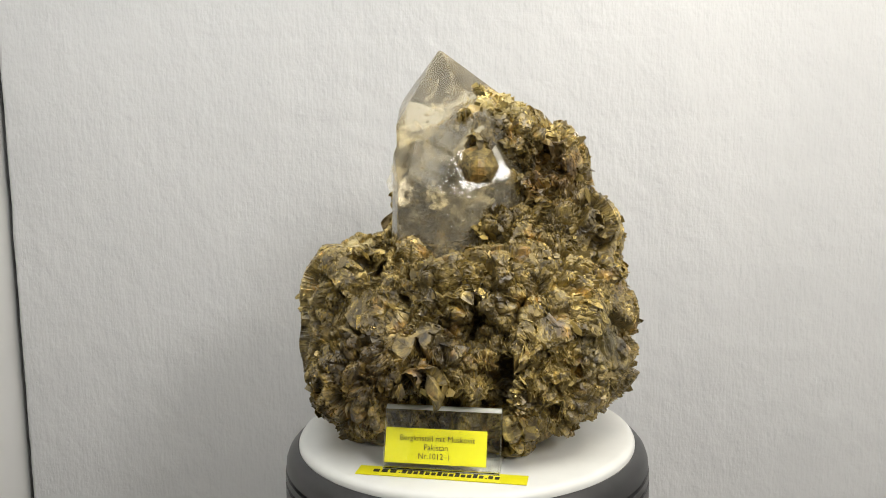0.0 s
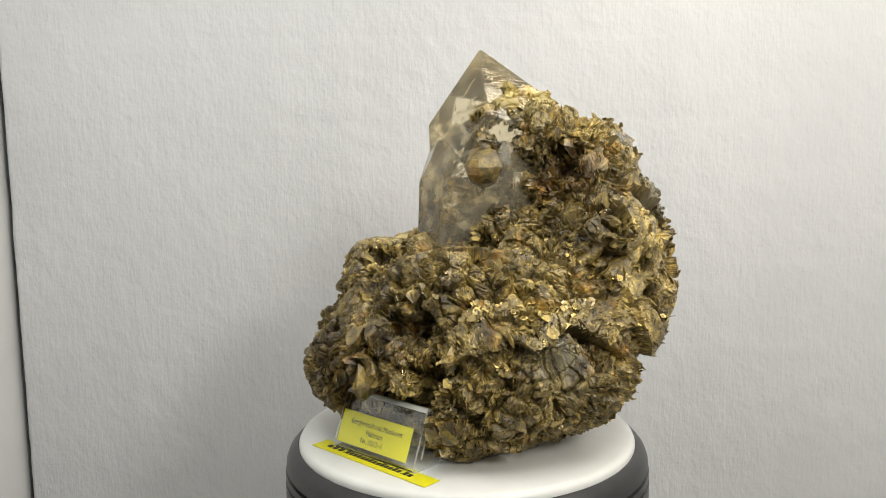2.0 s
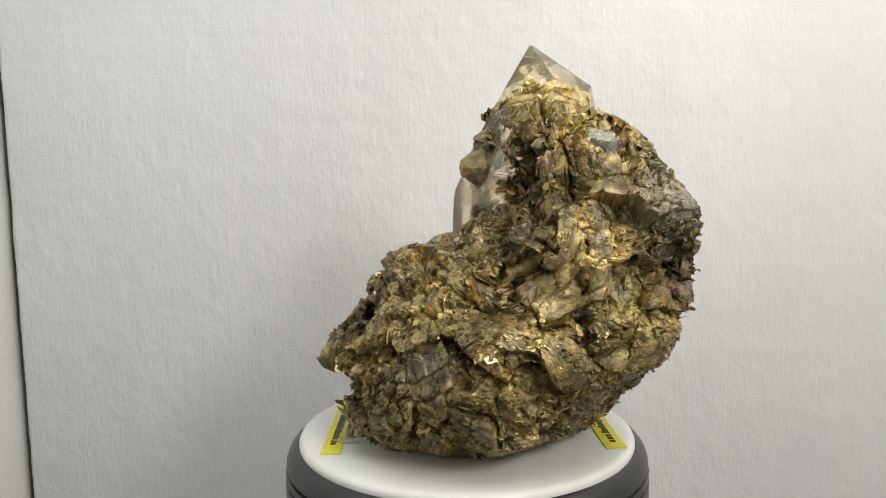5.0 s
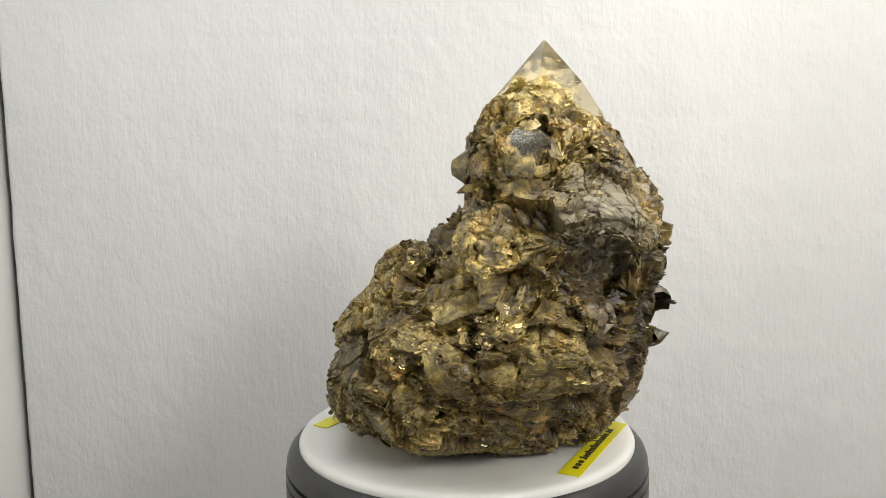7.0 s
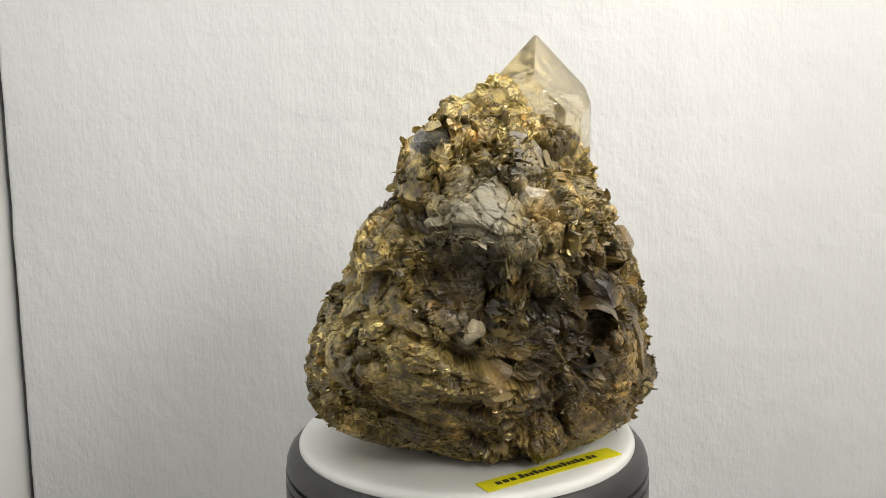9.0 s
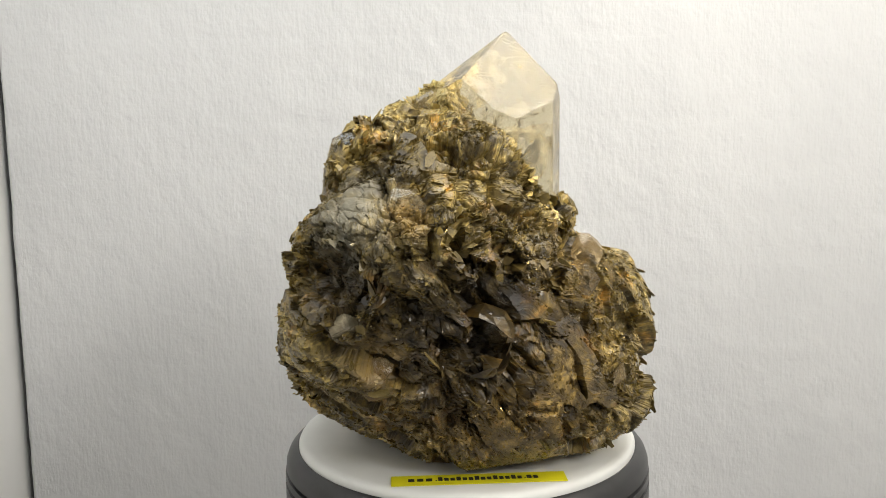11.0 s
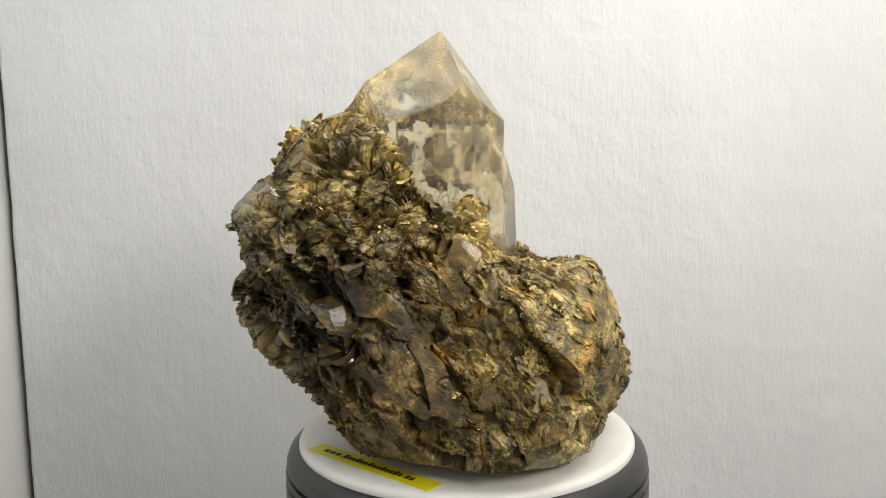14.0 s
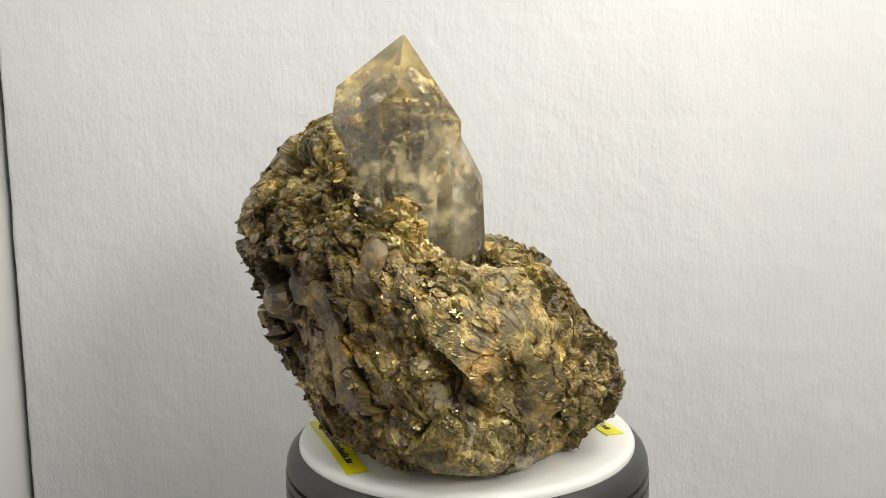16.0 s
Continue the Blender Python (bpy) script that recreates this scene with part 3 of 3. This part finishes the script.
sheaf, sheaf_edge = drawn_cells(rock_v + 0.8 * drift, sheaf_at, zone)
sliver, sliver_edge = drawn_cells(rock_v + 0.4 * drift, sliver_at, zone)
sheaf_back = foldness(sheaf_at, np.zeros(len(sheaf_at)))[:, None]
fold = np.array([noise.noise_vector(Vector(p) * 26) for p in sheaf_at])
cleave = (rng.normal(0, 0.42, sheaf_at.shape) + 1.7 * fold) * (1 - 0.55 * sheaf_back) + sheaf_back * np.where(((sheaf_at[:, 0] > 0.035) & (sheaf_at[:, 2] < 0.078))[:, None], np.array((0.12, 0.10, 0.75)), np.array((-0.45, -0.25, 0.60)))
cleave = unit(cleave)
side = unit(np.cross(cleave, rng.normal(0, 1, cleave.shape)))
third = np.cross(cleave, side)
pitch = rng.uniform(0.0014, 0.0044, len(sheaf_at))
bend = 0.0030 * rough[:, 2] + 0.0045 * rough[:, 3] + 0.0010 * rough[:, 4]
depth_in = np.einsum("ij,ij->i", rock_v, cleave[sheaf]) + bend
grain = np.stack([depth_in, np.einsum("ij,ij->i", rock_v, side[sheaf]), np.einsum("ij,ij->i", rock_v, third[sheaf])], 1)
along = depth_in / pitch[sheaf] + 0.5 * rough[:, 1] + 1.1 * rough[:, 4]
saw = along - np.floor(along)
saw = np.minimum(saw, (1 - saw) * 3.0)


def tilted(at, ids, spread):
    """Height of flat facets, each leaning its own way."""
    lean = rng.normal(0, spread, (len(at), 3))
    return np.einsum("ij,ij->i", rock_v - at[ids], lean[ids])


lift_block, lift_mid = rng.normal(0, 0.0022, len(block_at)), rng.normal(0, 0.0011, len(mid_at))
facet_block = tilted(block_at, blk, 0.17) + lift_block[blk] - 0.0024 * np.exp(-blk_edge / 0.0016)
facet_mid = tilted(mid_at, mid, 0.24)
facet_sheaf = tilted(sheaf_at, sheaf, 0.20)
facet_sliver = tilted(sliver_at, sliver, 0.30)
clump = lift_mid[mid] - 0.0030 * np.exp(-mid_edge / 0.0022) - 0.0010 * np.exp(-sheaf_edge / 0.0010)
front_relief = clump + 0.6 * facet_mid + facet_sheaf + 0.75 * facet_sliver + 0.0007 * (saw - 0.4) + 0.0005 * rough[:, 1]
back_relief = 0.3 * lift_mid[mid] + 0.6 * facet_mid - 0.0006 * np.exp(-mid_edge / 0.0009) + 0.6 * facet_sheaf + 0.6 * facet_sliver + 0.0008 * (saw - 0.4) * (0.5 + rough[:, 2]) + 0.0005 * rough[:, 4] + 0.0003 * rough[:, 1]
push = (0.0044 - 0.0018 * back) * rough[:, 0] + facet_block + front_relief * (1 - back) + back_relief * back
# smoother places: the dome and the hollow under it, the flat shelf, the hollow beside the shelf, the clean face
calm = np.zeros(len(rock_v))
for x, y, z, r in ((66, 94, 124, 20), (72, 84, 104, 22), (-66, 22, 104, 13), (-62, 70, 74, 18), (74, -34, 55, 15), (68, 52, 28, 18)):
    far = np.linalg.norm(rock_v * 1000 - np.array((x, y, z)), axis=1)
    calm = np.maximum(calm, np.clip(1.6 - 1.2 * far / r, 0, 1))
push = push * (1 - 0.68 * calm)
push = np.clip(push - 0.0004, -0.012, 0.0026)
push *= np.clip((rock_v[:, 2] - 0.0005) / 0.004, 0, 1)
rock_v = rock_v + rock_n * push[:, None]
rock_v[:, 2] = np.maximum(rock_v[:, 2], 0.0006)
rock_n = vertex_normals(rock_v, rock_f)
matrix = mesh_part("matrix", rock_v, rock_f, MICA_ROCK, specimen, "golden brown mica rock in stacked books")
matrix.data.attributes.new("grain", "FLOAT_VECTOR", "POINT").data.foreach_set("vector", grain.astype(np.float32).ravel())


def make_flakes(count):
    """Thin five-sided plates of mica, lying in the sheaves that they split from."""
    pick = rng.integers(0, len(rock_v), count)
    bare = rng.random(len(sheaf_at)) < 0.22
    pick = pick[~bare[sheaf[pick]] & (rock_v[pick, 2] > 0.003) & (rng.random(count) > np.maximum(0.48 * back[pick], 0.6 * calm[pick]))]
    n = cleave[sheaf[pick]] + rng.normal(0, 0.20, (len(pick), 3))
    facing = np.einsum("ij,ij->i", n, rock_n[pick])
    n = np.where(facing[:, None] < 0, -n, n) * (1 - 0.3 * back[pick])[:, None] + (0.28 + 0.3 * back[pick])[:, None] * rock_n[pick]
    n /= np.linalg.norm(n, axis=1, keepdims=True)
    u = np.cross(n, rng.normal(0, 1, n.shape))
    u /= np.linalg.norm(u, axis=1, keepdims=True)
    # at the back the flakes are drawn out along the layers
    run = np.cross(n, np.array((0.28, 0.12, 0.95)))
    run /= np.linalg.norm(run, axis=1, keepdims=True) + 1e-9
    streak = rng.random(len(pick)) < back[pick]
    u = np.where(streak[:, None], run, u)
    w = np.cross(n, u) * np.where(streak, 0.7, 1.0)[:, None]
    u = u * np.where(streak, 1.3, 1.0)[:, None]
    size = np.clip(rng.lognormal(-6.92, 0.52, len(pick)), 0.0004, 0.0036)
    upright = np.sqrt(np.clip(1 - np.einsum("ij,ij->i", n, rock_n[pick]) ** 2, 0, 1))
    centre = rock_v[pick] + rock_n[pick] * (rng.uniform(-0.0003, 0.0004, len(pick)) - 0.85 * size * upright)[:, None]
    verts = np.empty((len(pick), 10, 3))
    for k in range(5):
        a = 2 * math.pi * k / 5 + rng.normal(0, 0.25, len(pick))
        r = size * rng.uniform(0.65, 1.2, len(pick))
        rim = centre + u * (np.cos(a) * r)[:, None] + w * (np.sin(a) * r)[:, None]
        verts[:, k], verts[:, k + 5] = rim + n * 0.00009, rim - n * 0.00009
    base = np.arange(len(pick))[:, None] * 10
    quads = [np.concatenate([base + k, base + 5 + k, base + 5 + (k + 1) % 5, base + (k + 1) % 5], 1) for k in range(5)]
    tri = np.concatenate([np.concatenate([base + a, base + b, base + c], 1) for a, b, c in ((0, 1, 2), (0, 2, 3), (0, 3, 4), (5, 7, 6), (5, 8, 7), (5, 9, 8))]
                         + [np.concatenate([q[:, :3], q[:, [0, 2, 3]]]) for q in quads])
    verts[..., 2] = np.maximum(verts[..., 2], 0.0006)
    return verts.reshape(-1, 3), tri


fv, ff = make_flakes(135000)
tagged(mesh_part("flake_cover", fv, ff, MICA_FLAKE, specimen, "fine glinting golden brown mica flakes"), kind="stuff")


def plate_mesh(seed):
    """One larger cleaved plate of mica, two leaves thick, with a broken outline."""
    pick, bm = random.Random(seed), bmesh.new()
    for leaf in range(2):
        n = 7
        rim = [(math.cos(2 * math.pi * k / n) * pick.uniform(0.7, 1.1), math.sin(2 * math.pi * k / n) * pick.uniform(0.55, 0.95)) for k in range(n)]
        z = -0.07 * leaf
        top = [bm.verts.new((x + 0.15 * leaf, y, z + 0.05)) for x, y in rim]
        low = [bm.verts.new((x + 0.15 * leaf, y, z)) for x, y in rim]
        bm.faces.new(top), bm.faces.new(low[::-1])
        for k in range(n):
            bm.faces.new((top[k], low[k], low[(k + 1) % n], top[(k + 1) % n]))
    me = bpy.data.meshes.new("mica_plate")
    bm.to_mesh(me)
    bm.free()
    me.materials.append(MICA_PLATE)
    return me


PLATES = [plate_mesh(k) for k in range(5)]
spots = rng.permutation(len(rock_v))
spots = spots[(rock_v[spots, 2] > 0.01) & (push[spots] > -0.004) & (calm[spots] < 0.3)][:290]
for i in spots:
    n = Vector(cleave[sheaf[i]])
    if n.dot(Vector(rock_n[i])) < 0:
        n = -n
    n = (n + 0.6 * Vector(rock_n[i]) + Vector(rng.normal(0, 0.1, 3))).normalized()
    ob = new("mica_plate", PLATES[int(rng.integers(0, 5))])
    ob.parent = specimen
    size = float(rng.uniform(0.0014, 0.0036))
    ob.matrix_basis = Matrix.Translation(Vector(rock_v[i]) + Vector(rock_n[i]) * 0.0002) @ n.to_track_quat("Z", "Y").to_matrix().to_4x4() @ Matrix.Rotation(float(rng.uniform(0, 6.28)), 4, "Z") @ Matrix.Diagonal((1.5 * size, 0.8 * size, size, 1))


# ---- crystals ----
def hull(planes):
    """The solid inside a set of half-spaces."""
    bm = bmesh.new()
    for trio in itertools.combinations(planes, 3):
        m = np.array([tuple(n) for n, _ in trio])
        if abs(np.linalg.det(m)) > 0.02:
            p = np.linalg.solve(m, np.array([d for _, d in trio]))
            if all(n.dot(Vector(p)) - d < 1e-6 for n, d in planes):
                bm.verts.new(p)
    bmesh.ops.remove_doubles(bm, verts=bm.verts, dist=0.0002)
    made = bmesh.ops.convex_hull(bm, input=bm.verts)
    bmesh.ops.delete(bm, geom=[v for v in made["geom_interior"] if isinstance(v, bmesh.types.BMVert)], context="VERTS")
    bmesh.ops.dissolve_limit(bm, angle_limit=radians(2), verts=bm.verts, edges=bm.edges)
    return bm


def crystal(name, bodies, mat, label, wear=0.0004):
    """A crystal, or several grown into one, with flat faces and slightly worn edges."""
    made = []
    for planes in bodies:
        bm = hull(planes)
        bmesh.ops.bevel(bm, geom=bm.edges[:], offset=wear, segments=2, affect="EDGES", clamp_overlap=True)
        bmesh.ops.recalc_face_normals(bm, faces=bm.faces)
        me = bpy.data.meshes.new(name)
        bm.to_mesh(me)
        bm.free()
        made.append(new(name, me))
    ob = made[0]
    for other in made[1:]:
        join = ob.modifiers.new("join", "BOOLEAN")
        join.operation, join.solver, join.object = "UNION", "EXACT", other
        me = bpy.data.meshes.new_from_object(ob.evaluated_get(bpy.context.evaluated_depsgraph_get()))
        ob.modifiers.clear()
        ob.data = me
        bpy.data.objects.remove(other)
    ob.data.materials.clear()
    ob.data.materials.append(mat)
    ob.parent = specimen
    ob.visible_shadow = False
    return tagged(ob, label)


crystal("crystal", [MAIN, SIDE], QUARTZ, "large smoky quartz point with a shorter crystal grown against it", 0.0006)
crystal("crystal", [KNOB], QUARTZ_CLEAR, "small clear quartz crystal set in mica")
crystal("crystal", [SLAB], QUARTZ_DARK, "narrow dark quartz crystal with one shiny face", 0.0003)


def chunk(x, y, z, a, b, c, turn, tilt, seed, mat, label, name="quartz_grain"):
    """An angular grain: a block cut by many uneven faces. Millimetres and degrees."""
    pick = random.Random(seed)
    m = pose(x / 1000, y / 1000, z / 1000, tilt, 0, turn)
    planes = []
    for k in range(13):
        h = -1 + 2 * (k + 0.5) / 13
        az = k * 2.39996 + pick.uniform(-0.3, 0.3)
        r = math.sqrt(1 - h * h)
        d = Vector((r * math.cos(az), r * math.sin(az), h))
        n = Vector((d.x / a, d.y / b, d.z / c)) * 1000
        k2 = pick.uniform(0.62, 0.98) / n.length
        n = n.normalized()
        nw = m.to_3x3() @ n
        planes.append((nw, nw.dot(m.translation) + k2))
    return crystal(name, [planes], mat, label, 0.0005)


chunk(-82, 17, 37, 6, 12, 10, -10, 0, 1, QUARTZ_MILKY, "milky white quartz grain")
chunk(-78, 20, 15, 7, 14, 10, 0, 0, 2, QUARTZ_MILKY, "milky white quartz grain")
chunk(-74, 40, 28, 8, 14, 11, 30, 0, 3, QUARTZ_MILKY, "milky white quartz grain")
chunk(-71, 54, 44, 8, 11, 11, 50, 0, 4, QUARTZ_MILKY, "milky white quartz grain")
chunk(-34, 63, 106, 10, 8, 8, 20, 0, 5, QUARTZ_MILKY, "greyish brown quartz grain")
chunk(-25, 84, 71, 9, 7, 9, 0, 0, 6, QUARTZ_MILKY, "pale brown quartz grain")
chunk(71, 86, 80, 9, 7, 9, -40, 0, 7, QUARTZ_MILKY, "pale brown quartz grain")
chunk(45, 97, 132, 11, 8, 8, 0, 0, 8, QUARTZ, "brownish quartz grain")


for k, (x, y, z, big) in enumerate(((8, 98, 120, 8), (41, 108, 109, 8), (-27, 91, 80, 10), (-19, 94, 67, 9), (-62, 67, 92, 10), (-14, 90, 93, 8), (9, 98, 57, 9),
                                  (20, 95, 50, 8), (-66, 72, 44, 10), (-22, 84, 120, 8), (-44, 82, 96, 9), (-49, 72, 62, 10), (28, 101, 82, 9), (0, 98, 76, 8),
                                  (-40, 83, 50, 9), (-58, 74, 30, 9), (38, 96, 62, 8), (-8, 92, 42, 8), (62, 90, 60, 8), (-47, 78, 108, 8))):
    chunk(x * 0.935, y * 0.935, z, big * 1.2, big * 0.5, big, math.degrees(math.atan2(y, x)) - 90 + (k * 37) % 50 - 25, (k * 53) % 60 - 30, 30 + k, QUARTZ_BROWN if k % 7 else QUARTZ_MILKY,
          "glassy brown quartz grain" if k % 7 else "milky white quartz grain")


def inclusions(planes, count, seed):
    """Healed cracks and mica specks inside a crystal."""
    pick = random.Random(seed)
    made = 0
    while made < count:
        p = Vector((pick.uniform(-0.045, 0.035), pick.uniform(-0.005, 0.08), pick.uniform(0.105, 0.2)))
        if max(n.dot(p) - d for n, d in planes) > -0.006:
            continue
        made += 1
        speck = pick.random() < 0.5
        ob = new("inclusion", PLATES[made % 5] if speck else VEILS[made % 3])
        ob.parent = specimen
        turn = Euler([pick.uniform(0, 6.28) for _ in range(3)]).to_matrix().to_4x4()
        ob.matrix_basis = Matrix.Translation(p) @ turn @ Matrix.Scale(pick.uniform(0.0008, 0.0026) if speck else pick.uniform(0.004, 0.013), 4)


VEIL, _n, _l, _b = material("healed_crack", 0.15, 0.0, Alpha=0.35)
_b.inputs["Base Color"].default_value = (0.80, 0.70, 0.45, 1)
_gap = noise_node(_n, _l, 1.4, 4.0, 0.6)
_l.new(ramp(_n, _l, _gap.outputs["Fac"], [(0.45, (0.0, 0.0, 0.0)), (0.75, (0.45, 0.45, 0.45))]).outputs[0], _b.inputs["Alpha"])
VEILS = []
for k in range(3):
    me = plate_mesh(20 + k)
    me.materials.clear()
    me.materials.append(VEIL)
    VEILS.append(me)
inclusions(MAIN, 100, 5)
inclusions(SIDE, 30, 6)


# ---- motion ----
def motions():
    rows = [(0, 0.0), (2, 31.7), (4, 63.2), (6, 94.3), (8, 125.0), (10, 154.5), (12, 183.5), (14, 212.2), (16, 240.4)]
    walk(platter, [(t, pose(0, 0, 0, 0, 0, -a)) for t, a in rows])
    walk(specimen, [(t, pose(0, 0, 0, 0, 0, -a)) for t, a in rows])
    walk(holder, [(t, pose(0, 0, 0, 0, 0, -a) @ HOLDER_AT) for t, a in rows])


motions()
